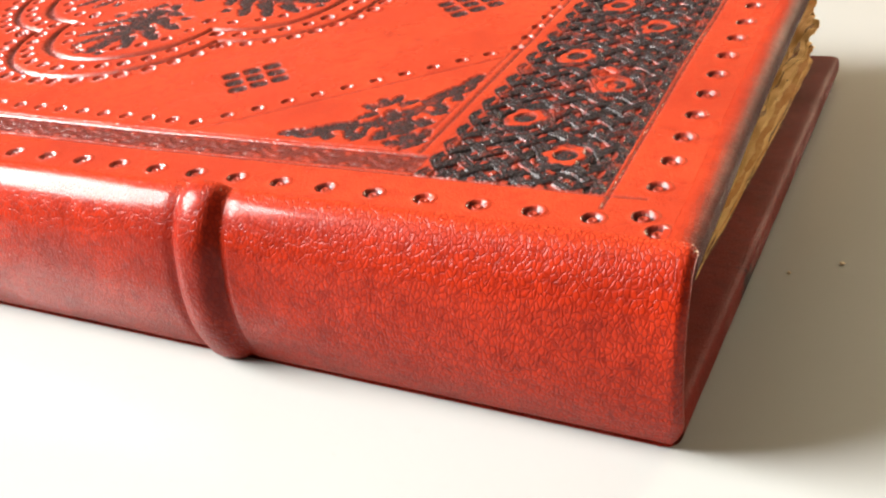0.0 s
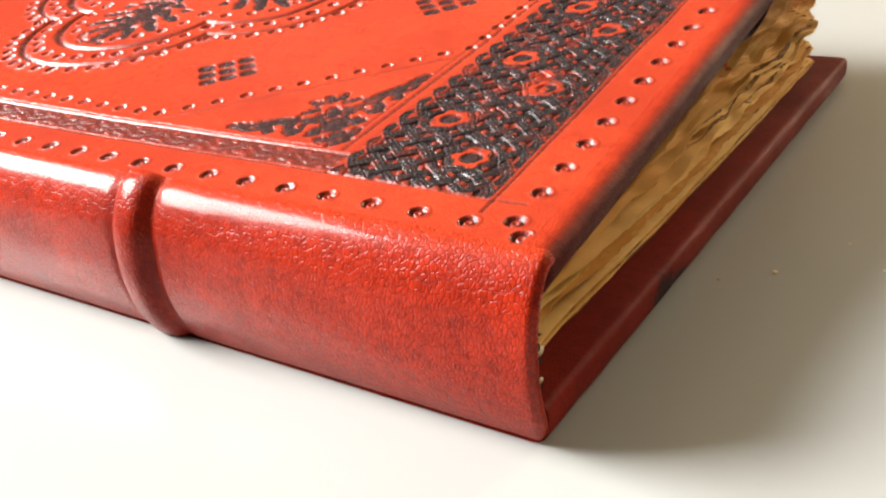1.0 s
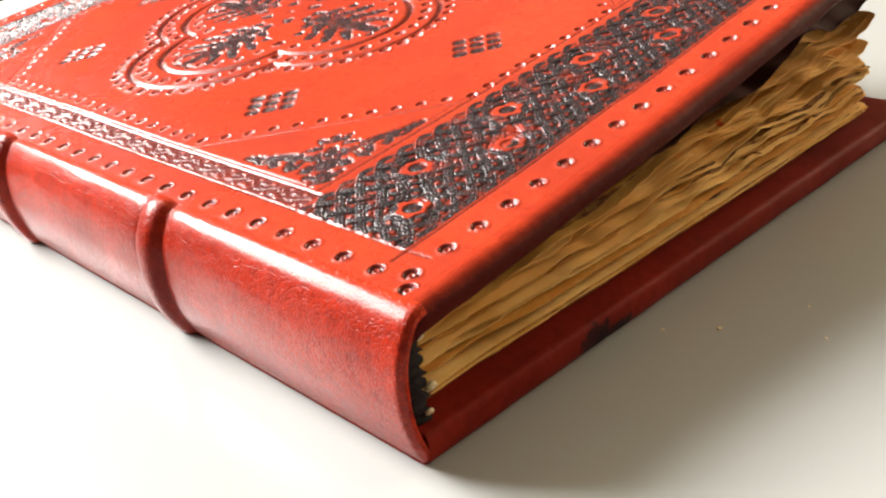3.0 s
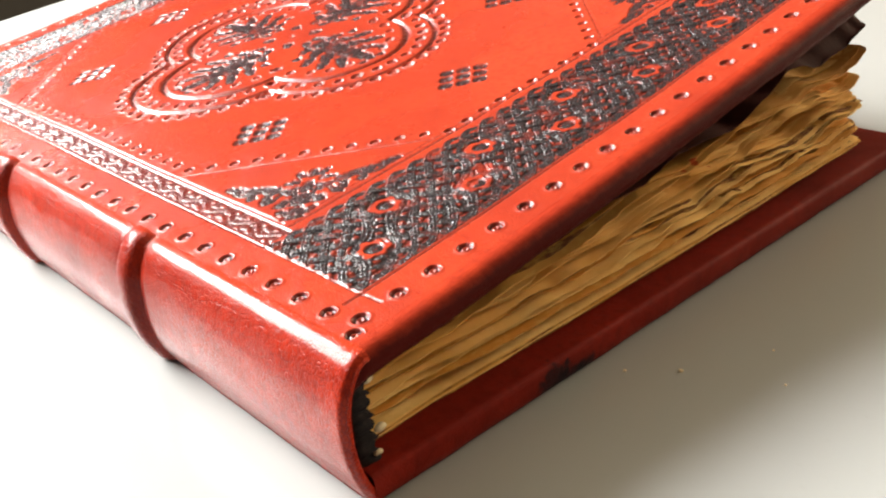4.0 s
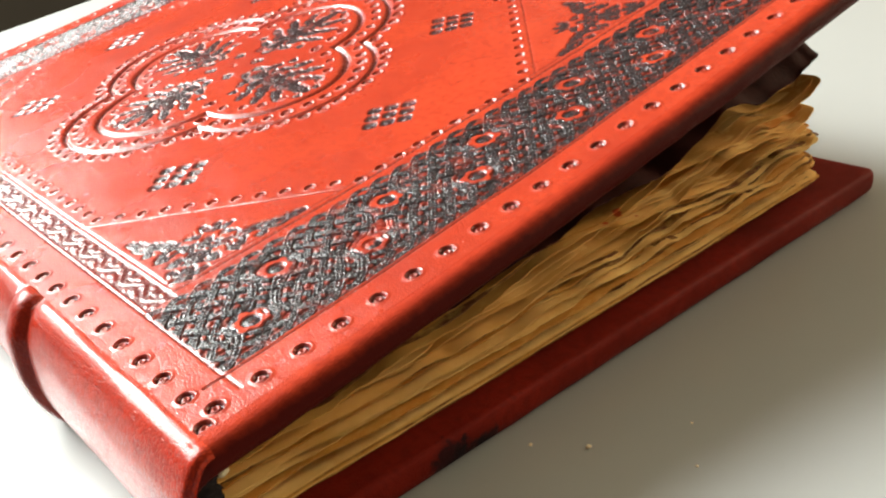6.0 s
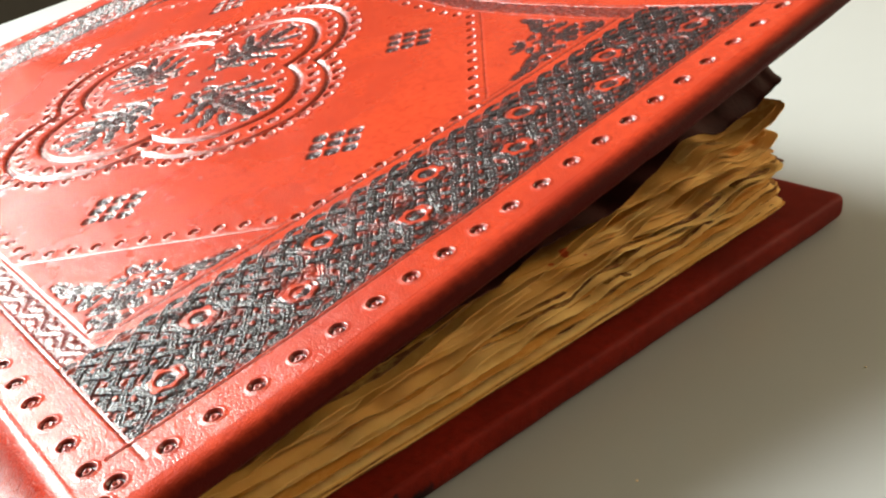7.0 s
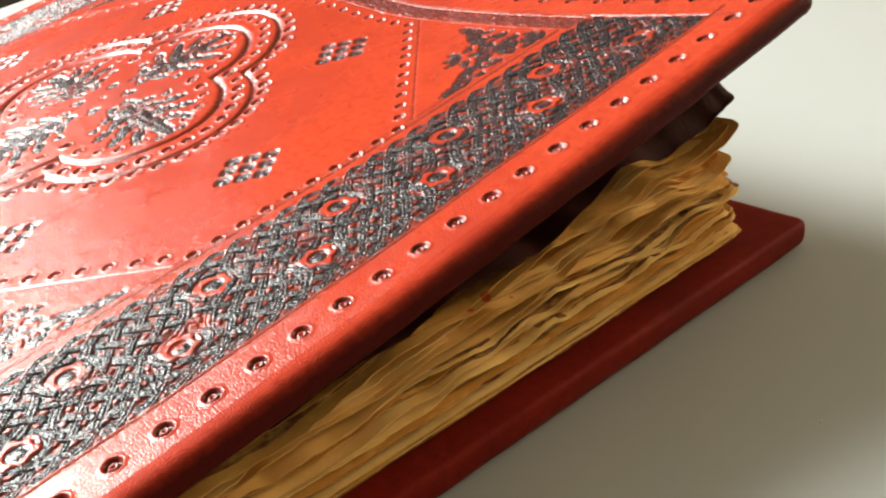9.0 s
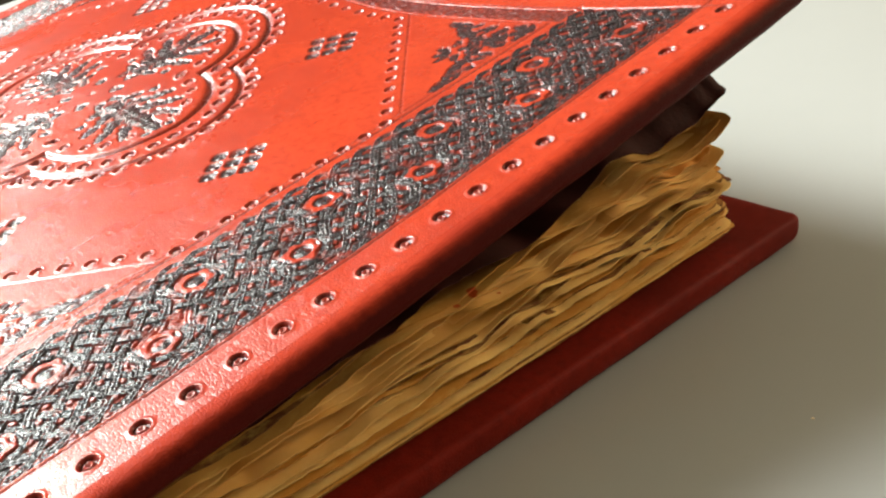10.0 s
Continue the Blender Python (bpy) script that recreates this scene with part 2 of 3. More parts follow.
def build_table():
    table = tagged(new("table"), "pale grey lacquered table with a smooth satin top", "table")
    bm = bmesh.new()
    slab(bm, (-0.57, -0.8, -0.03), (0.75, 1.0, 0.0), 0.004, ROOM)
    smooth_top = part("tabletop", bm, TABLE, table)
    for x, y in ((-0.52, -0.75), (-0.52, 0.95), (0.70, -0.75), (0.70, 0.95)):
        bm = bmesh.new()
        slab(bm, (x - 0.03, y - 0.03, -0.75), (x + 0.03, y + 0.03, -0.03), 0.003, ROOM)
        part("leg", bm, TABLE, table)


build_table()

# ---------------------------------------------------------------- the book (lengths in mm until they are placed)
book = tagged(new("book"), "thick red leather book with black tooled cover on a table", "book")
MM = 0.001
LENGTH, WIDTH = 368.0, 220.6
CX, CY = -184.0, 110.3


def step(a, b, x):
    t = np.clip((x - a) / (b - a), 0, 1)
    return t * t * (3 - 2 * t)


def rise(x, y):
    """Height of the front board, which opens and curls up towards its tail corner."""
    bow = 0.03 * y * step(-120.0, -190.0, x)
    return bow + 36.3 + 0.0984 * y + 1.674e-4 * y * y + 2.636e-4 * np.exp(np.minimum(x, 4) / 60.0) * y * y


def swing(x, y):
    """The front board stands a little askew along its tail."""
    return 3.4e-4 * np.maximum(0, y - 40.0) ** 2 * np.exp(np.minimum(x, 4) / 150.0)


rng = np.random.default_rng(7)


def smooth_noise(n, step, seed):
    r = np.random.default_rng(seed)
    k = int(n / step) + 4
    knots = r.normal(size=k)
    at = np.arange(n) / step
    i = at.astype(int)
    f = at - i
    f = f * f * (3 - 2 * f)
    return knots[i] * (1 - f) + knots[i + 1] * f


# ---- tooling of the front cover
xs = np.concatenate([np.arange(-363.4, -260, 0.8), np.arange(-260, -130, 0.5), np.arange(-130, -57, 0.36), np.arange(-57, -4.0, 0.22)])
ys = np.arange(3.0, 215.7, 0.25)
X, Y = np.meshgrid(xs, ys, indexing="ij")
A, B = X - CX, Y - CY
ax, bx = np.abs(A), np.abs(B)
H = np.zeros_like(X)
INK = np.zeros_like(X)
REG = np.zeros(X.shape, dtype=np.int32)
names = {0: ("leather_panel", "smooth red leather field of the cover")}


def region(mask, name, label=""):
    k = len(names)
    names[k] = (name, label)
    REG[mask] = k


def press(mask_soft, height, ink):
    """Lay a pressed and inked figure over what is there."""
    global H, INK
    H = H * (1 - mask_soft) + height * mask_soft
    INK = INK * (1 - mask_soft) + ink * mask_soft


def groove(dist, width, depth, ink):
    global H, INK
    g = np.exp(-(dist / width) ** 2)
    H = H - depth * g
    INK = np.maximum(INK, ink * g)


# wide knotwork bands across head and tail
FLOWERS = [(26.0, 28.5 + 33.0 * k) for k in range(6)] + [(12.4, 43.4 + 33.0 * k) for k in range(5)]


def knotwork():
    s = ax - 129.0
    span = 37.5
    inside = step(0, 0.4, s) * step(0, 0.4, span - s) * step(0, 0.4, 94.8 - bx)
    sel = inside > 0
    sv, yv = s[sel], Y[sel]
    # the plait is opened round each flower, so that its strands run past on both sides
    ws, wy = sv.copy(), yv.copy()
    for f_s, f_y in FLOWERS:
        p, q = sv - f_s, yv - f_y
        r2 = p * p + q * q + 1e-6
        pull = np.clip(15.0 / r2, 0, 1) * np.exp(-r2 / 150.0)
        ws -= p * pull
        wy -= q * pull
    period, count = 66.0, 10
    half = span / 2 - 1.7
    lim = np.arcsin(0.97)
    level = (period / count / 2) * half * 4 / period
    score = np.full(sv.shape, -9.0)
    height = np.full(sv.shape, -0.62)
    cover = np.zeros(sv.shape)
    for k in range(count):
        ph = 2 * np.pi * (wy / period + k / count)
        wave = np.arcsin(0.97 * np.sin(ph)) / lim
        up = np.cos(ph)
        d = np.abs(ws - span / 2 - wave * half) * (0.72 + 0.28 * step(0.8, 1.0, np.abs(wave)))
        over = np.sign(up) * np.cos(np.pi * (ws - span / 2) / level)
        cord = step(1.38, 1.18, d)
        h = (-0.62 + cord * (0.50 + 0.08 * over) - 0.28 * np.exp(-((d - 0.58) / 0.19) ** 2)
             + 0.07 * np.cos(2 * np.pi * wy / 1.0) * np.exp(-(d / 0.36) ** 4))
        mine = np.where(d < 1.6, 2 + over, -d)
        top = mine > score
        score = np.where(top, mine, score)
        height = np.where(top & (d < 1.6), h, height)
        cover = np.where(top & (d < 1.6), cord, cover)
    # small pearls in the meshes of the plait
    cell = period / count
    row_s = (ws - span / 2) / level
    near_row = np.round(row_s)
    du = ((wy / cell - np.where(near_row % 2 == 0, 0.5, 0.0) + 0.5) % 1.0 - 0.5) * cell
    dr = np.hypot(du, (row_s - near_row) * level)
    pearl = step(0.95, 0.6, dr) * (1 - cover)
    height = height + pearl * 0.42
    # plain red leather shows in some meshes and between the loops along the inner edge
    open_mesh = (1 - cover) * step(0.15, 0.4, np.sin(yv * 0.61) * np.cos(sv * 0.47 + yv * 0.13))
    loops = (1 - cover) * np.maximum(step(4.0, 3.0, sv), 0.5 * step(3.6, 2.6, span - sv))
    red = np.clip(np.maximum.reduce([0.55 * pearl, 0.5 * open_mesh, 0.9 * loops]), 0, 1)
    red = red * step(0.6, 1.2, span - sv)
    height = height * (1 - loops) - 0.08 * loops
    best = np.full(X.shape, -0.5)
    ink = np.ones_like(X)
    best[sel] = height
    ink[sel] = 1.0 - 0.95 * red
    for n, (f_s, f_y) in enumerate(FLOWERS):
        p, q = s - f_s, Y - f_y
        r = np.hypot(p, q)
        th = np.arctan2(q, p)
        rim = 3.75 + 0.45 * np.cos(6 * th) + 0.3 * np.cos(3 * th + f_y)
        m = step(0.35, -0.3, r - rim)
        best = best * (1 - m) + (-0.10) * m
        ink = ink * (1 - m * (0.97 - 0.3 * (n % 4 == 1)))
        c = step(2.5, 2.15, r)
        best = best * (1 - c) + (-0.55 + 0.25 * np.exp(-(r / 1.4) ** 6)) * c
        ink = np.maximum(ink, c)
    press(inside, best, ink)
    region((s > 0) & (s < span) & (bx < 94.5) & (A > 0), "knotwork_band", "black-inked plaited knotwork band with red flowers")
    region((s > 0) & (s < span) & (bx < 94.5) & (A < 0), "knotwork_band", "black-inked plaited knotwork band with red flowers")


def foliate_strips():
    s = bx - 90.6
    inside = step(3.9, 3.4, np.abs(s)) * step(0, 0.5, 129.5 - ax)
    vine = 1.5 * np.sin(2 * np.pi * X / 13.0)
    h = np.full(X.shape, -0.45)
    h = np.maximum(h, -0.45 + 0.28 * np.exp(-((s - vine) / 0.55) ** 2))
    ink = np.full(X.shape, 0.72)
    for off, side in ((3.25, -1), (9.75, 1)):
        u = (X - off + 6.5) % 13.0 - 6.5
        for du, ds, lu, ls in ((0, 1.3, 2.3, 1.1), (-2.6, 2.4, 1.2, 0.8), (2.6, 2.2, 1.2, 0.8), (0.3, -0.6, 1.0, 0.7)):
            e = np.hypot((u - du) / lu, (s * side - ds) / ls)
            h = np.maximum(h, -0.45 + 0.30 * np.clip(1 - e ** 3, 0, 1))
            ink = ink - 0.35 * np.clip(1 - e ** 3, 0, 1) * (ds > 2)
    press(inside, h, np.clip(ink, 0, 1))
    region((np.abs(s) < 3.9) & (ax < 129.0) & (B < 0), "foliate_strip", "narrow strip of worn black leaf tooling")
    region((np.abs(s) < 3.9) & (ax < 129.0) & (B > 0), "foliate_strip", "narrow strip of worn black leaf tooling")


def leaf_shapes(p, q, shapes):
    """Raised veined leaves (p0, q0, half length, half width, degrees): height and ink."""
    h = np.full(p.shape, -9.0)
    for p0, q0, lp, lq, deg in shapes:
        c, sn = np.cos(radians(deg)), np.sin(radians(deg))
        u = ((p - p0) * c + (q - q0) * sn) / lp
        w = (-(p - p0) * sn + (q - q0) * c) / lq
        e = np.hypot(u, w * (1 + 0.35 * u))
        lobes = 1 + 0.12 * np.cos(u * 9.0)
        inside = 1 - (e / lobes) ** 2
        h = np.maximum(h, np.where(inside > 0, inside * 0.5 - 0.16 * np.exp(-(w / 0.16) ** 2), inside))
    return h


FLEUR = ((19, 0, 4.6, 2.6, 0), (27, 0, 5.0, 3.6, 0), (35.5, 0, 5.4, 3.4, 0), (43.5, 0, 4.0, 2.2, 0),
         (23, 5.6, 4.3, 2.1, 52), (30.5, 6.6, 4.6, 2.2, 44), (37.5, 5.6, 4.0, 1.9, 36), (17.5, 6.0, 3.2, 1.7, 70),
         (26.5, 11.6, 3.4, 1.8, 62), (34, 11.0, 3.2, 1.7, 50), (41, 7.6, 2.4, 1.3, 35), (13, 2.6, 2.6, 1.5, 35),
         (20.5, 11.5, 1.7, 1.5, 0), (46.5, 3.4, 1.5, 1.3, 0), (6.0, 6.0, 2.3, 1.4, 45))


MA, MB = A - 1.5, B - 1.5        # the medallion stands a little off the middle of the cover


def quatrefoil(c, r):
    d = np.full(X.shape, 1e9)
    for p, q in ((c, 0), (-c, 0), (0, c), (0, -c)):
        d = np.minimum(d, np.hypot(MA - p, MB - q) - r)
    return d


def quatrefoil_points(c, r, gap):
    """Points along the outline of a quatrefoil, about gap apart."""
    out = []
    for turn in range(4):
        t0 = turn * np.pi / 2
        n = int(1.5 * np.pi * r / gap)
        for k in range(n + 1):
            w = -0.75 * np.pi + 1.5 * np.pi * k / n
            p, q = c + r * np.cos(w), r * np.sin(w)
            if abs(q) > p - 0.8:
                continue
            out.append((p * np.cos(t0) - q * np.sin(t0), p * np.sin(t0) + q * np.cos(t0)))
    return out


def dimple(x0, y0, r, depth, ink, ring=0.45, rim=0.12):
    """One stamped dot with a raised rim and a small boss in the middle."""
    i0, i1 = np.searchsorted(xs, (x0 - 2 * r, x0 + 2 * r))
    j0, j1 = np.searchsorted(ys, (y0 - 2 * r, y0 + 2 * r))
    if i1 <= i0 or j1 <= j0:
        return
    w = (slice(i0, i1), slice(j0, j1))
    e = np.hypot(X[w] - x0, Y[w] - y0) / r
    bowl = depth * (-0.62 * np.clip(1 - e ** 5, 0, 1) - 0.38 * np.exp(-((e - 0.74) / 0.17) ** 2)
                    + ring * np.exp(-((e - 0.36) / 0.15) ** 2) - 0.2 * np.exp(-(e / 0.15) ** 2)) + rim * np.exp(-((e - 1.14) / 0.2) ** 2)
    H[w] += bowl
    dark = ink * np.clip(np.exp(-((e - 0.7) / 0.27) ** 2) + 0.7 * np.exp(-(e / 0.2) ** 2), 0, 1)
    INK[w] = np.maximum(INK[w], dark)
    return w, e


def medallion():
    out = quatrefoil(30.7, 35.0)
    inn = quatrefoil(26.7, 27.2)
    lobe = np.maximum(np.abs(MA), np.abs(MB)) / (np.hypot(MA, MB) + 1e-6)
    flank = np.exp(-((lobe - 0.90) / 0.07) ** 2)
    groove(out, 0.75 + 0.35 * flank, 1.0, 0.85)
    groove(inn, 0.75 + 0.65 * flank, 1.15, 0.8)
    for c, r, gap, size in ((30.7, 38.7, 6.3, 1.8), (29.7, 31.1, 6.6, 1.65), (25.7, 22.2, 7.2, 1.5)):
        for p, q in quatrefoil_points(c, r, gap):
            dimple(CX + 1.5 + p + rng.normal(0, 0.25), CY + 1.5 + q + rng.normal(0, 0.25), size * rng.uniform(0.95, 1.25), 0.95, rng.uniform(0.25, 0.9), 0.6, 0.26)
    fl = np.full(X.shape, -9.0)
    for p, q in ((MA, MB), (-MA, MB), (MB, MA), (-MB, MA)):
        fl = np.maximum(fl, leaf_shapes(p * 0.94, np.abs(q) * 0.88, FLEUR))
    press(step(-0.25, 0.05, fl), -0.55 + 1.0 * np.clip(fl, 0, 1), 0.98)
    region(out < 6.0, "central_medallion", "quatrefoil medallion of black leaf tooling and pearled outlines")


CORNER = ((0.06, 0.06, 0.12, 0.08, 45), (0.22, 0.22, 0.12, 0.085, 45), (0.37, 0.37, 0.10, 0.06, 45), (0.53, 0.53, 0.085, 0.05, 45), (0.60, 0.46, 0.07, 0.04, 5),
          (0.97, 0.03, 0.095, 0.05, -12), (0.81, 0.09, 0.10, 0.052, -25), (0.63, 0.17, 0.11, 0.06, -30), (0.68, 0.03, 0.075, 0.04, 25),
          (0.48, 0.06, 0.085, 0.05, 30), (0.45, 0.23, 0.09, 0.05, -10), (0.30, 0.09, 0.08, 0.05, 60), (0.16, 0.0, 0.07, 0.045, 10), (0.55, 0.34, 0.08, 0.04, -50))
# scrolling stems: centre, radius, from and to degrees
STEMS = ((0.42, 0.13, 0.13, -60, 220), (0.66, 0.10, 0.10, -40, 200), (0.20, 0.20, 0.26, -35, 30), (0.85, 0.16, 0.16, 190, 290))


def stems(p, q):
    h = np.full(p.shape, -9.0)
    for p0, q0, r, a0, a1 in STEMS:
        w = (np.degrees(np.arctan2(q - q0, p - p0)) - a0) % 360
        d = np.abs(np.hypot(p - p0, q - q0) - r) + np.where(w < a1 - a0, 0, 1)
        h = np.maximum(h, 0.35 - d / 0.06)
    return h


def corner_fleurons():
    for sa in (1, -1):
        for sb in (1, -1):
            p, q = (123.5 - A * sa) / 31.0, (83.0 - B * sb) / 35.0
            near_here = (p > -0.1) & (q > -0.1) & (p + q < 1.3)
            pp, qq = p[near_here], q[near_here]
            fl = np.maximum.reduce([leaf_shapes(pp, qq, CORNER), leaf_shapes(qq, pp, CORNER), stems(pp, qq), stems(qq, pp)])
            full = np.full(X.shape, -9.0)
            full[near_here] = fl
            press(step(-0.25, 0.05, full), -0.5 + 0.9 * np.clip(full, 0, 1), 0.97)
            region((p > -0.02) & (q > -0.02) & (p + q < 1.05), "corner_fleuron", "black arabesque leaf spray stamped in the corner")


def lozenges():
    for p0, q0 in ((99, 0), (-99, 0), (64.5, -54.5), (-64.5, -54.5), (58.5, 60.5), (-64.0, 58.0)):
        u, w = (A - p0 + B - q0) / 1.414, (A - p0 - B + q0) / 1.414
        cu, cw = (u + 2.65) % 5.3 - 2.65, (w + 2.65) % 5.3 - 2.65
        sq = (np.abs(cu) ** 3 + np.abs(cw) ** 3) ** (1 / 3)
        m = step(2.45, 2.05, sq) * (np.maximum(np.abs(u), np.abs(w)) < 7.9)
        rr = np.hypot(cu, cw)
        press(m, -0.75 + 0.5 * np.exp(-(rr / 0.8) ** 2) + 0.25 * step(1.2, 1.7, rr), 0.97)
        region(np.abs(A - p0) + np.abs(B - q0) < 12.2, "lozenge_stamp", "lozenge of nine small black stamps")


def lines():
    inner = step(0, 1.0, 86.0 - bx) * step(0, 1.0, 128.5 - ax)
    groove(np.where(bx < 86.4, ax - 126.6, 9), 0.45, 0.35, 0.75)
    groove(np.where(bx < 83.5, ax - 124.4, 9), 0.32, 0.25, 0.55)
    groove(np.where(ax < 166, bx - 95.2, 9), 0.40, 0.35, 0.7)
    groove(np.where(ax < 124.4, bx - 85.9, 9), 0.42, 0.35, 0.35)
    groove(np.where(bx < 100, ax - 167.2, 9), 0.40, 0.35, 0.6)
    groove(np.where((ax > 129) & (ax < 174), bx - 95.0, 9), 0.4, 0.3, 0.6)
    # diagonal fillets outside the pearled octagon
    tx, ty = 58.0, 51.3
    n = np.hypot(tx, ty)
    d = ((ax - 67.0) * ty + (bx - 81.3) * tx) / n
    groove(np.where((bx < 85.5) & (ax < 124), d - 3.6, 9), 0.35, 0.3, 0.35)


def dots():
    made = []
    for k in range(20):
        made.append((-9.5, 19.5 + 9.64 * k, 1.85))
        made.append((-358.5, 19.5 + 9.64 * k, 1.85))
    for k in range(33):
        made.append((-17.2 - 10.3 * k, 6.9, 1.8))
        made.append((-17.2 - 10.3 * k, WIDTH - 6.9, 1.8))
    for x, sx in ((0.0, 1), (-368.0, -1)):
        for y, sy in ((0.0, 1), (WIDTH, -1)):
            made.append((x - sx * 9.3, y + sy * 9.2, 1.95))
            made.append((x - sx * 6.0, y + sy * 5.0, 1.95))
    v = [(67.0, -81.3), (125.0, -30.0), (125.0, 30.0), (67.0, 81.3), (-67.0, 81.3), (-125.0, 30.0), (-125.0, -30.0), (-67.0, -81.3)]
    for (p0, q0), (p1, q1) in zip(v, v[1:] + v[:1]):
        n = round(math.hypot(p1 - p0, q1 - q0) / 7.0)
        for k in range(n):
            made.append((CX + p0 + (p1 - p0) * k / n, CY + q0 + (q1 - q0) * k / n, 1.5))
    for x, y, r in made:
        big = r > 1.6
        got = dimple(x, y, r, 0.95 if big else 0.75, (1.0 if r > 1.9 else rng.choice([0.7, 0.9, 1.0])) if big else rng.uniform(0.2, 0.8), 0.42, 0.2)
        if got:
            w, e = got
            k = len(names)
            names[k] = ("stamped_dot", "")
            part_of = REG[w]
            part_of[e < 1.3] = k


def front_cover():
    global H
    knotwork()
    foliate_strips()
    medallion()
    corner_fleurons()
    lozenges()
    lines()
    dots()
    # hand-worked unevenness
    wob = sum(np.outer(smooth_noise(len(xs), 45 + 20 * k, 11 + k), smooth_noise(len(ys), 45 + 20 * k, 31 + k)) for k in range(3))
    rim = step(0.0, 2.5, np.minimum.reduce([3 * (xs[-1] - X), X - xs[0], ys[-1] - Y, 3 * (Y - ys[0])]))
    calm = step(0.0, 9.0, np.minimum.reduce([xs[-1] - X, X - xs[0], ys[-1] - Y, Y - ys[0]]))
    H = H * rim + 0.07 * wob * calm
    px = X + swing(X, Y)
    pz = rise(X, Y) + H
    P = np.stack([px, Y, pz], -1) * MM
    N = grid_normals(P)
    bm = bmesh.new()
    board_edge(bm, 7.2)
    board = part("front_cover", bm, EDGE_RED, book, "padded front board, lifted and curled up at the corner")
    smooth(board)
    face_reg = REG[:-1, :-1]
    order = np.argsort(face_reg.ravel(), kind="stable")
    sorted_reg = face_reg.ravel()[order]
    cuts = np.flatnonzero(np.diff(sorted_reg)) + 1
    nj = face_reg.shape[1]
    for chunk in np.split(order, cuts):
        name, label = names[int(face_reg.ravel()[chunk[0]])]
        sheet_piece(name, P, N, INK, chunk // nj, chunk % nj, RED, board, label)


PROFILE = ((-1.2, 0.2), (0, 0.03), (1.4, 0.10), (2.6, 0.40), (3.7, 1.0), (4.5, 1.85), (5.0, 3.0), (5.1, 4.1), (4.8, 5.2), (4.1, 6.1), (2.9, 6.8), (1.2, 7.15), (-0.5, 7.2))


def board_edge(bm, thick):
    """Rounded rim on three sides and the underside of the front board."""
    x0, x1, y0, y1 = xs[0], xs[-1], 0.9, ys[-1]
    darken = bm.verts.layers.float.new("edge_darken")
    path = []
    for y in np.linspace(-2.2, y0, 8)[:-1]:
        path.append((x1, y, 1, 0))
    for y in np.linspace(y0, y1, 120):
        path.append((x1, y, 1, 0))
    for k in range(1, 8):
        w = k / 8 * np.pi / 2
        path.append((x1, y1, np.cos(w), np.sin(w)))
    for x in np.linspace(x1, x0, 120):
        path.append((x, y1, 0, 1))
    for k in range(1, 8):
        w = np.pi / 2 + k / 8 * np.pi / 2
        path.append((x0, y1, np.cos(w), np.sin(w)))
    for y in np.linspace(y1, y0, 60):
        path.append((x0, y, -1, 0))
    rows = []
    for k, (o, d) in enumerate(PROFILE):
        row = []
        for n, (x, y, nx, ny) in enumerate(path):
            o_ = o * (1 - 0.15 * min(2.0, max(0.0, y0 - y)))
            bx_, by_ = x + nx * o_, y + ny * o_
            wob = 0.4 * noise.noise(Vector((x / 8, y / 8, 0.5))) * math.sin(math.pi * max(0, k - 1) / 11)
            z = rise(x, y) - d * thick / 7.2 + wob
            if y < y0:
                z -= 0.36 * (y0 - y) ** 2 + 0.55
            row.append(bm.verts.new(((bx_ + float(swing(x, y))) * MM, by_ * MM, float(z) * MM)))
            row[-1][darken] = min(1.0, max(0.0, (k - 2.5) / 4.0))
        rows.append(row)
    for r0, r1 in zip(rows, rows[1:]):
        for a, b, c, d in zip(r0, r0[1:], r1[1:], r1):
            bm.faces.new((a, d, c, b))
    gx, gy = np.linspace(x0 - 0.6, x1 + 0.6, 90), np.linspace(y0, y1 + 0.6, 60)
    under = [[bm.verts.new(((x + float(swing(x, y))) * MM, y * MM, (float(rise(x, y)) - thick) * MM)) for y in gy] for x in gx]
    # the underside takes the painted shade in full
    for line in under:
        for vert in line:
            vert[darken] = 1.0
    for r0, r1 in zip(under, under[1:]):
        for a, b, c, d in zip(r0, r0[1:], r1[1:], r1):
            bm.faces.new((a, b, c, d))


front_cover()


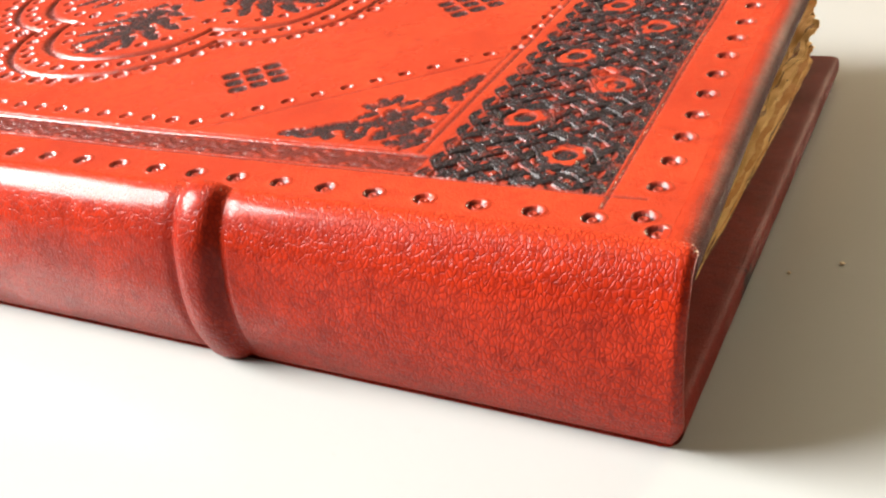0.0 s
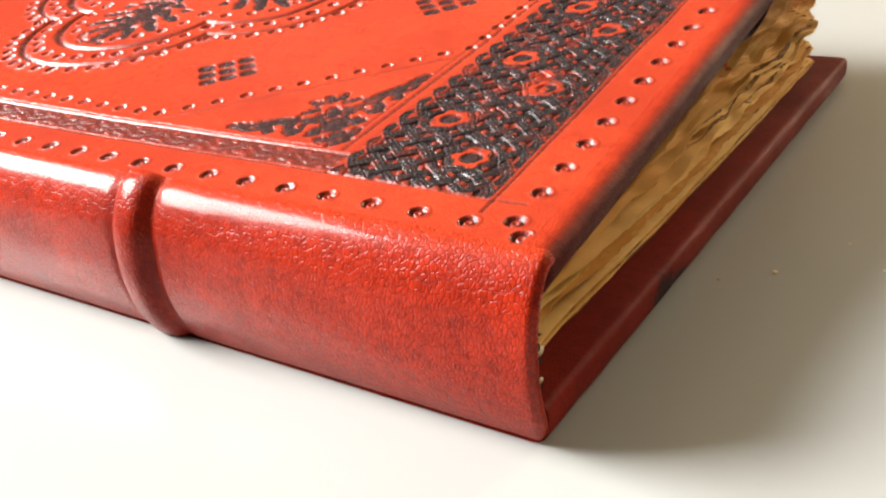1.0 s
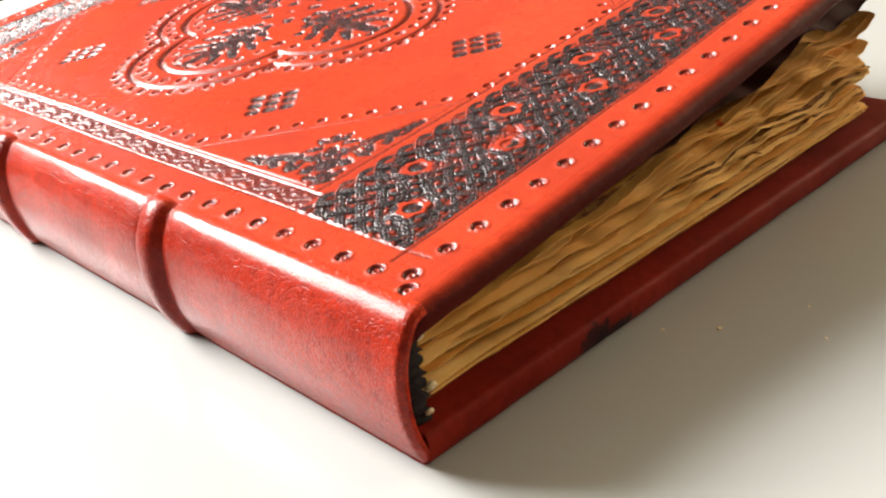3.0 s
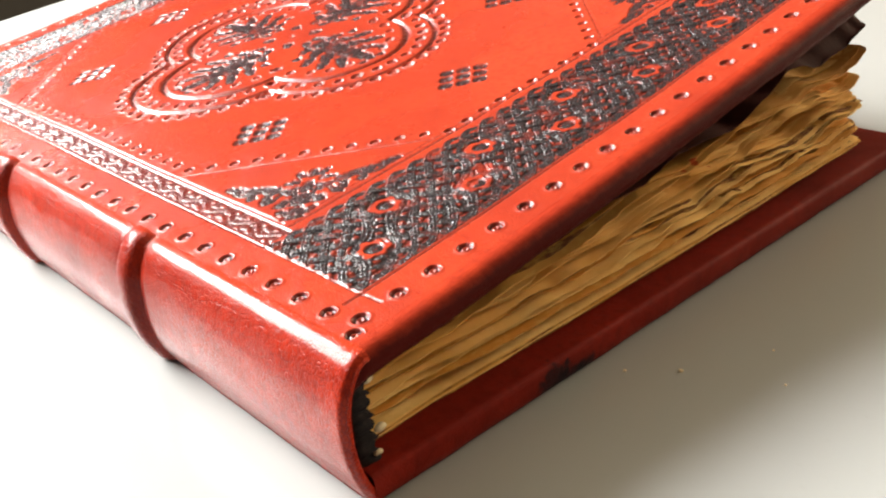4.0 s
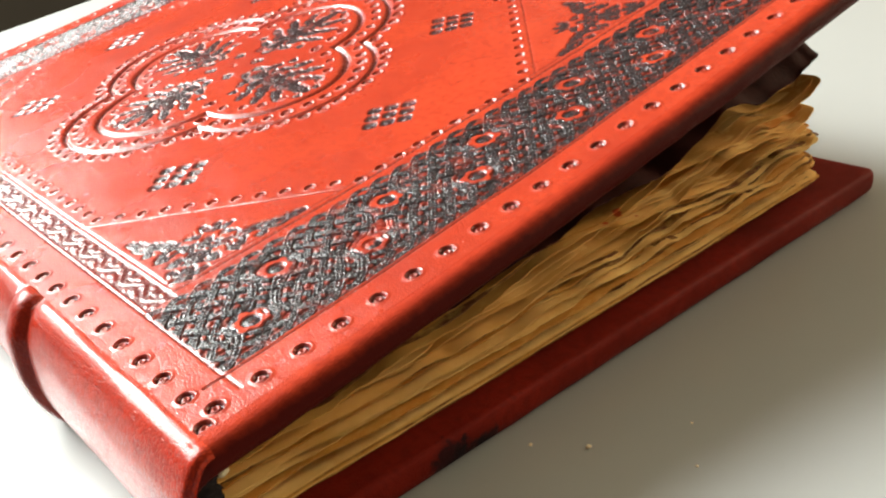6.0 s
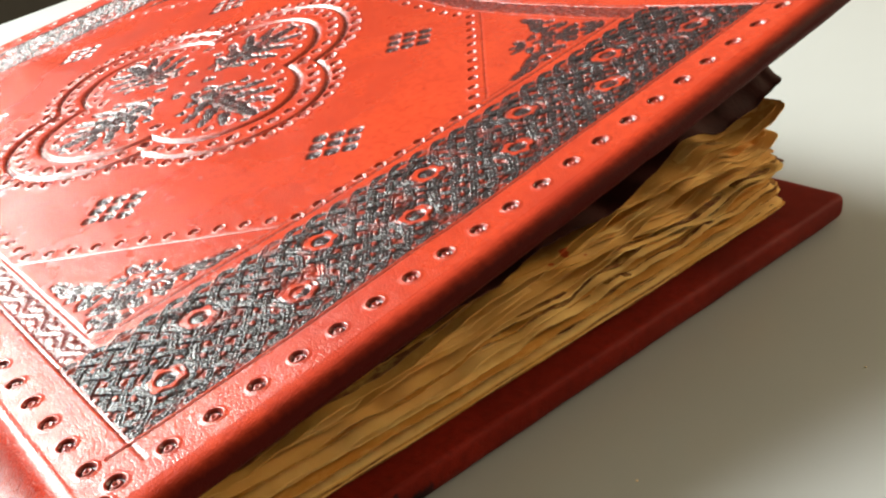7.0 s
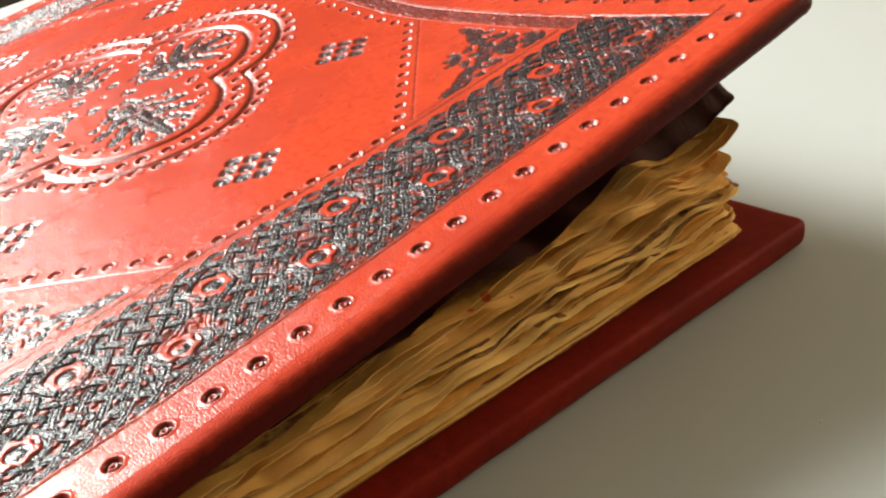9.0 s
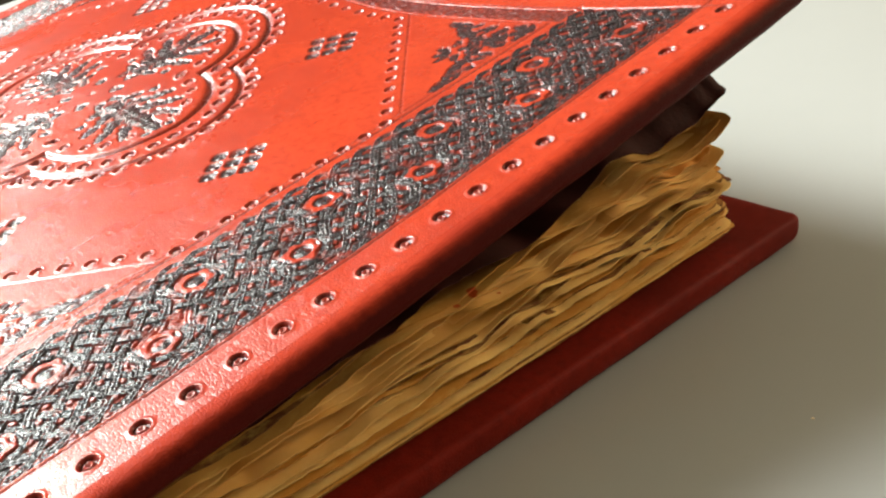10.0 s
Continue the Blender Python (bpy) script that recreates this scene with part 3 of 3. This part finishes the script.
# ---- spine with raised bands
def spine():
    prof = np.array(((3.05, 36.60), (2.0, 36.52), (0.75, 36.1), (-0.9, 34.9), (-2.6, 32.7), (-4.2, 29.4), (-5.3, 25.2), (-5.7, 18), (-5.1, 12.5), (-3.8, 7.5), (-2.0, 3.2), (-0.9, 1.3), (0.0, 0.6)))
    prof = np.concatenate([[2 * prof[0] - prof[1]], prof, [2 * prof[-1] - prof[-2]]])
    t = np.linspace(1, len(prof) - 2, 110)
    i = np.clip(t.astype(int), 1, len(prof) - 3)
    f = (t - i)[:, None]
    p0, p1, p2, p3 = prof[i - 1], prof[i], prof[i + 1], prof[i + 2]
    c = 0.5 * (2 * p1 + (p2 - p0) * f + (2 * p0 - 5 * p1 + 4 * p2 - p3) * f ** 2 + (3 * p1 - p0 - 3 * p2 + p3) * f ** 3)
    tang = np.gradient(c, axis=0)
    tang /= np.linalg.norm(tang, axis=1, keepdims=True)
    nrm = np.stack([tang[:, 1], -tang[:, 0]], 1)          # outward
    if nrm[50, 0] > 0:
        nrm = -nrm
    sx = np.arange(0.6, -368.1, -0.75)
    end = np.minimum(np.abs(sx - 0.6), np.abs(sx + 368.0))
    off = -1.1 * (1 - np.sqrt(np.clip(1 - np.clip(1 - end / 1.8, 0, 1) ** 2, 0, 1)))
    keep = np.sin(np.linspace(0, 1, len(c)) * np.pi) ** 0.35
    bands = np.zeros_like(sx)
    at = (-92.5, -192.0, -287.0)
    for b in at:
        e = np.abs(sx - b)
        bands += 2.5 * np.clip(1 - (e / 4.8) ** 2.6, 0, 1) ** 0.7 - 0.5 * np.exp(-((e - 5.7) / 1.3) ** 2)
    low = sum(np.outer(smooth_noise(len(sx), 14 + 9 * k, 51 + k), smooth_noise(len(c), 7 + 4 * k, 71 + k)) for k in range(3)) * 0.06
    o = off[:, None] + bands[:, None] * keep[None, :] + low * keep[None, :]
    P = np.zeros((len(sx), len(c), 3))
    P[..., 0] = sx[:, None]
    P[..., 1] = c[None, :, 0] + nrm[None, :, 0] * o
    P[..., 2] = np.maximum(0.12, c[None, :, 1] + nrm[None, :, 1] * o)
    P[..., 0] -= 1.9 * np.clip(1 - P[..., 2] / 8.0, 0, 1) ** 2 * np.exp(-np.clip(0.6 - P[..., 0], 0, 99) / 3.0)
    P *= MM
    N = grid_normals(P)
    fi, fj = [a.ravel() for a in np.meshgrid(np.arange(len(sx) - 1), np.arange(len(c) - 1), indexing="ij")]
    bandno = np.zeros(len(sx), dtype=int)
    for k, b in enumerate(at):
        bandno[np.abs(sx - b) < 6.0] = k + 1
    # the inner leaf of the spine leather and its turned-in ends
    bm = bmesh.new()
    rings = []
    for x, d in ((0.6, 1.1), (0.75, 1.7), (0.5, 2.3), (-1.5, 2.6), (-40, 2.6), (-366, 2.6), (-368, 1.1)):
        q = c - nrm * d
        rings.append([bm.verts.new(((x - (1.9 * max(0.0, 1 - z / 8.0) ** 2 if x > -2 else 0)) * MM, float(y) * MM, max(0.1, float(z)) * MM)) for y, z in q])
    for r0, r1 in zip(rings, rings[1:]):
        for a, b, cc, d in zip(r0, r0[1:], r1[1:], r1):
            bm.faces.new((a, b, cc, d))
    body = smooth(part("spine", bm, SPINE_RED, book, "rounded red leather spine with raised bands"))
    for k in range(4):
        m = bandno[fi] == k
        sheet_piece("spine_panel" if k == 0 else "raised_band", P, N, None, fi[m], fj[m], SPINE_RED, body,
                    "" if k == 0 else "raised cord band under the spine leather")


spine()


# ---- back board
def back_cover():
    bm = bmesh.new()
    x0, x1, y0, y1 = -365.0, -2.7, -0.6, 227.2
    skew = lambda y: 0.024 * y
    path = [(x1, y, 1, 0) for y in np.linspace(y0, y1, 90)]
    path += [(x1, y1, math.cos(w), math.sin(w)) for w in np.linspace(0, math.pi / 2, 9)[1:-1]]
    path += [(x, y1, 0, 1) for x in np.linspace(x1, x0, 60)]
    path += [(x0, y1, math.cos(w), math.sin(w)) for w in np.linspace(math.pi / 2, math.pi, 9)[1:-1]]
    path += [(x0, y, -1, 0) for y in np.linspace(y1, y0, 40)]
    prof = ((0, 8.75), (1.6, 8.7), (2.5, 8.45), (3.0, 7.9), (3.2, 6.8), (3.25, 5.2), (3.15, 3.6), (2.8, 2.3), (2.1, 1.3), (1.0, 0.6), (-0.6, 0.3))
    rows = []
    for k, (o, z) in enumerate(prof):
        rows.append([bm.verts.new(((x + nx * o + skew(y)) * MM, (y + ny * o) * MM,
                                   (z + (0.25 * noise.noise(Vector((x / 9, y / 9, k * 0.3))) if 1 < k < 9 else 0)) * MM)) for n, (x, y, nx, ny) in enumerate(path)])
    for r0, r1 in zip(rows, rows[1:]):
        for a, b, c, d in zip(r0, r0[1:], r1[1:], r1):
            bm.faces.new((a, d, c, b))
    bm.faces.new(rows[0])
    bm.faces.new(rows[-1][::-1])
    smooth(part("back_cover", bm, BOARD_RED, book, "red leather back board coloured dark for its shade, lying flat on the table"))


back_cover()


# ---- leaves
def page_block():
    block = new("page_block")
    block.parent = book
    tagged(block, "block of wavy yellowed handmade paper with deckled edges")
    count = 60
    r = random.Random(5)
    gaps = [r.lognormvariate(0, 0.6) * (5.5 if k % 6 == 5 else 0.5) for k in range(count)]
    gaps[:6] = [0.5] * 6
    below = None
    total = sum(gaps)
    heights, acc = [], 0.0
    for g in gaps:
        acc += g
        heights.append(acc / total)
    yy = np.concatenate([np.linspace(0, 0.95, 104), np.linspace(0.955, 1, 12)])
    xin = (0.0, 0.4, 0.9, 1.6, 2.6, 4.2, 8.0, 18.0, 45.0, 355.0)
    for n, f in enumerate(heights):
        top_leaf = (0.0, 0.1, 0.4, 1.0)[max(0, n - (count - 4))]
        lying = n < 6
        fore = 205.5 + max(-3.5, min(2.6, r.gauss(0, 1.7))) + 2.5 * (1 - f) - 0.5 * top_leaf
        corner = r.uniform(2.0, 6.0)
        reach = max(-4.0, min(1.4, r.gauss(-0.6, 1.3)))
        deep = r.choice((5.0, 16.0, 28.0, 38.0))
        reach += (1.2, 0.4, -0.4, -1.3, -2.4, 2.0)[n % 6]
        if lying:
            reach, deep = 1.5 - 0.12 * n, 3.0
        if n == count - 1:
            reach, fore = 1.6, 206.5
        ph = r.random() * 50
        gap = f - (heights[n - 1] if n else 0.0)
        bm = bmesh.new()
        top, bot, level = [], [], []
        for row, t in enumerate(yy):
            y = 3.6 + (fore - 3.6) * t
            dk = (1.5 * noise.noise(Vector((y / 12.0, ph, 1.3))) + 0.5 * noise.noise(Vector((y / 2.2, ph, 7.1)))) * (0.3 if lying else 1.0)
            edge = -8.2 + 0.026 * y + reach + dk - deep * math.exp(-y / 52.0) + 1.6 * step(24, 4, np.float64(y))
            c = max(0.0, (y - (fore - corner)) / corner)
            edge -= corner * 0.8 * (1 - math.sqrt(max(0.0, 1 - c * c)))
            grow = 0.34 + 0.66 * (y / 205.0)
            rt, rb = [], []
            droop = 0.6 * noise.noise(Vector((y / 16.0, ph, 5.5))) * (0.2 if n % 6 == 5 else 1.0)
            level.append([])
            for col, u in enumerate(xin):
                calm = math.exp(-u / 60.0)
                w = (noise.noise(Vector((y / 30.0, f * 6.0, u / 70.0))) * 3.6
                     + noise.noise(Vector((y / 13.0, f * 11.0 + 4.0, u / 30.0))) * 2.6
                     + noise.noise(Vector((y / 11.0, ph, u / 18.0 + 3.0))) * 0.8
                     + noise.noise(Vector((y / 4.5, ph, u / 10.0 + 9.0))) * 0.42) * grow * calm
                hgt = 14.5 + 4.5 * step(0, 120, y) + 0.03 * y + 3.6e-4 * y * y - 6.0 * step(140, 205, y)
                z = 9.2 + 0.012 * y + f * hgt + w * min(1.0, f * 4.5)
                z += top_leaf * (15.0 * (y / 205.0) ** 4 - 10.0 * (y / 205.0) ** 4 * math.exp(-(u / 8.0) ** 1.5))
                z -= droop * hgt * gap * math.exp(-(u / 2.2) ** 1.6)
                z = max(9.0, z)
                lid = float(rise(edge - u, y)) - 7.9
                if below:
                    z = max(z, below[row][col] + 0.26)
                z = min(z, lid)
                level[-1].append(z)
                rt.append(bm.verts.new(((edge - u) * MM, y * MM, (z + 0.10) * MM)))
                rb.append(bm.verts.new(((edge - u) * MM, y * MM, (z - 0.10) * MM)))
            top.append(rt)
            bot.append(rb)
        below = level
        for k in range(len(yy) - 1):
            for a in range(len(xin) - 1):
                bm.faces.new((top[k][a], top[k + 1][a], top[k + 1][a + 1], top[k][a + 1]))
                bm.faces.new((bot[k][a], bot[k][a + 1], bot[k + 1][a + 1], bot[k + 1][a]))
            bm.faces.new((top[k][0], bot[k][0], bot[k + 1][0], top[k + 1][0]))
        for a in range(len(xin) - 1):
            bm.faces.new((top[-1][a], bot[-1][a], bot[-1][a + 1], top[-1][a + 1]))
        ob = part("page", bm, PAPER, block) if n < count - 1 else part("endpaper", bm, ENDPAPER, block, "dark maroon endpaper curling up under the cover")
        smooth(ob)
        ob.data.set_sharp_from_angle(angle=radians(50))
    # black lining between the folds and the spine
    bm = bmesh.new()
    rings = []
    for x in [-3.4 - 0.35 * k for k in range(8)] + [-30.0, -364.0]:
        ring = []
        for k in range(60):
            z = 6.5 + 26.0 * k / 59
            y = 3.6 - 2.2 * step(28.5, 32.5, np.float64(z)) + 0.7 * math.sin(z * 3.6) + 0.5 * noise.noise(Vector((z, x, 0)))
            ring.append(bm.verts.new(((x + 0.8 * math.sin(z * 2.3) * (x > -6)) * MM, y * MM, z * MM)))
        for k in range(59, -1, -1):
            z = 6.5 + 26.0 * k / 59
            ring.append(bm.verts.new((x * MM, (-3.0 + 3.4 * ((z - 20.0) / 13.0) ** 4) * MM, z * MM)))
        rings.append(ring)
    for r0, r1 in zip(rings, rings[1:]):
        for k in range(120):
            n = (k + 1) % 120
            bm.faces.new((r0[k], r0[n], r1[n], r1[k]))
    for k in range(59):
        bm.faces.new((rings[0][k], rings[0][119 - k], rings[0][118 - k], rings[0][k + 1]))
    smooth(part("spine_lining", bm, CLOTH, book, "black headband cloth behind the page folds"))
    for x, y, z, s in ((-3.6, 4.3, 10.0, 0.7), (-4.6, 6.2, 14.6, 1.0), (-5.4, 5.6, 26.4, 0.9)):
        bm = bmesh.new()
        bmesh.ops.create_icosphere(bm, subdivisions=3, radius=s * MM)
        for v in bm.verts:
            v.co *= 1 + 0.35 * noise.noise(v.co * 900 + Vector((z, 0, 0)))
            v.co.y *= 1.5
            v.co += Vector((x, y, z)) * MM
        smooth(part("glue_dab", bm, GLUE, book, "dried yellowish glue at the page folds"))


page_block()


# ---- crumbs on the table
def crumb(x, y, s):
    bm = bmesh.new()
    bmesh.ops.create_icosphere(bm, subdivisions=2, radius=s)
    for v in bm.verts:
        v.co *= 1 + 0.5 * noise.noise(v.co * 3000 + Vector((x * 90, y * 90, 0)))
        v.co.z = max(0.0, v.co.z * 0.6 + s * 0.35)
        v.co += Vector((x, y, 0.0))
    me = bpy.data.meshes.new("crumb")
    bm.to_mesh(me)
    bm.free()
    me.materials.append(CRUMB)
    tagged(new("crumb", me), "tiny yellowish paper crumb lying on the table", "crumb", "crumbs on the table")


for place in ((0.0189, 0.0772, 0.0006), (0.0085, 0.0694, 0.0004), (0.0402, 0.0870, 0.00035), (0.047, 0.163, 0.0003), (0.031, 0.098, 0.0003)):
    crumb(*place)
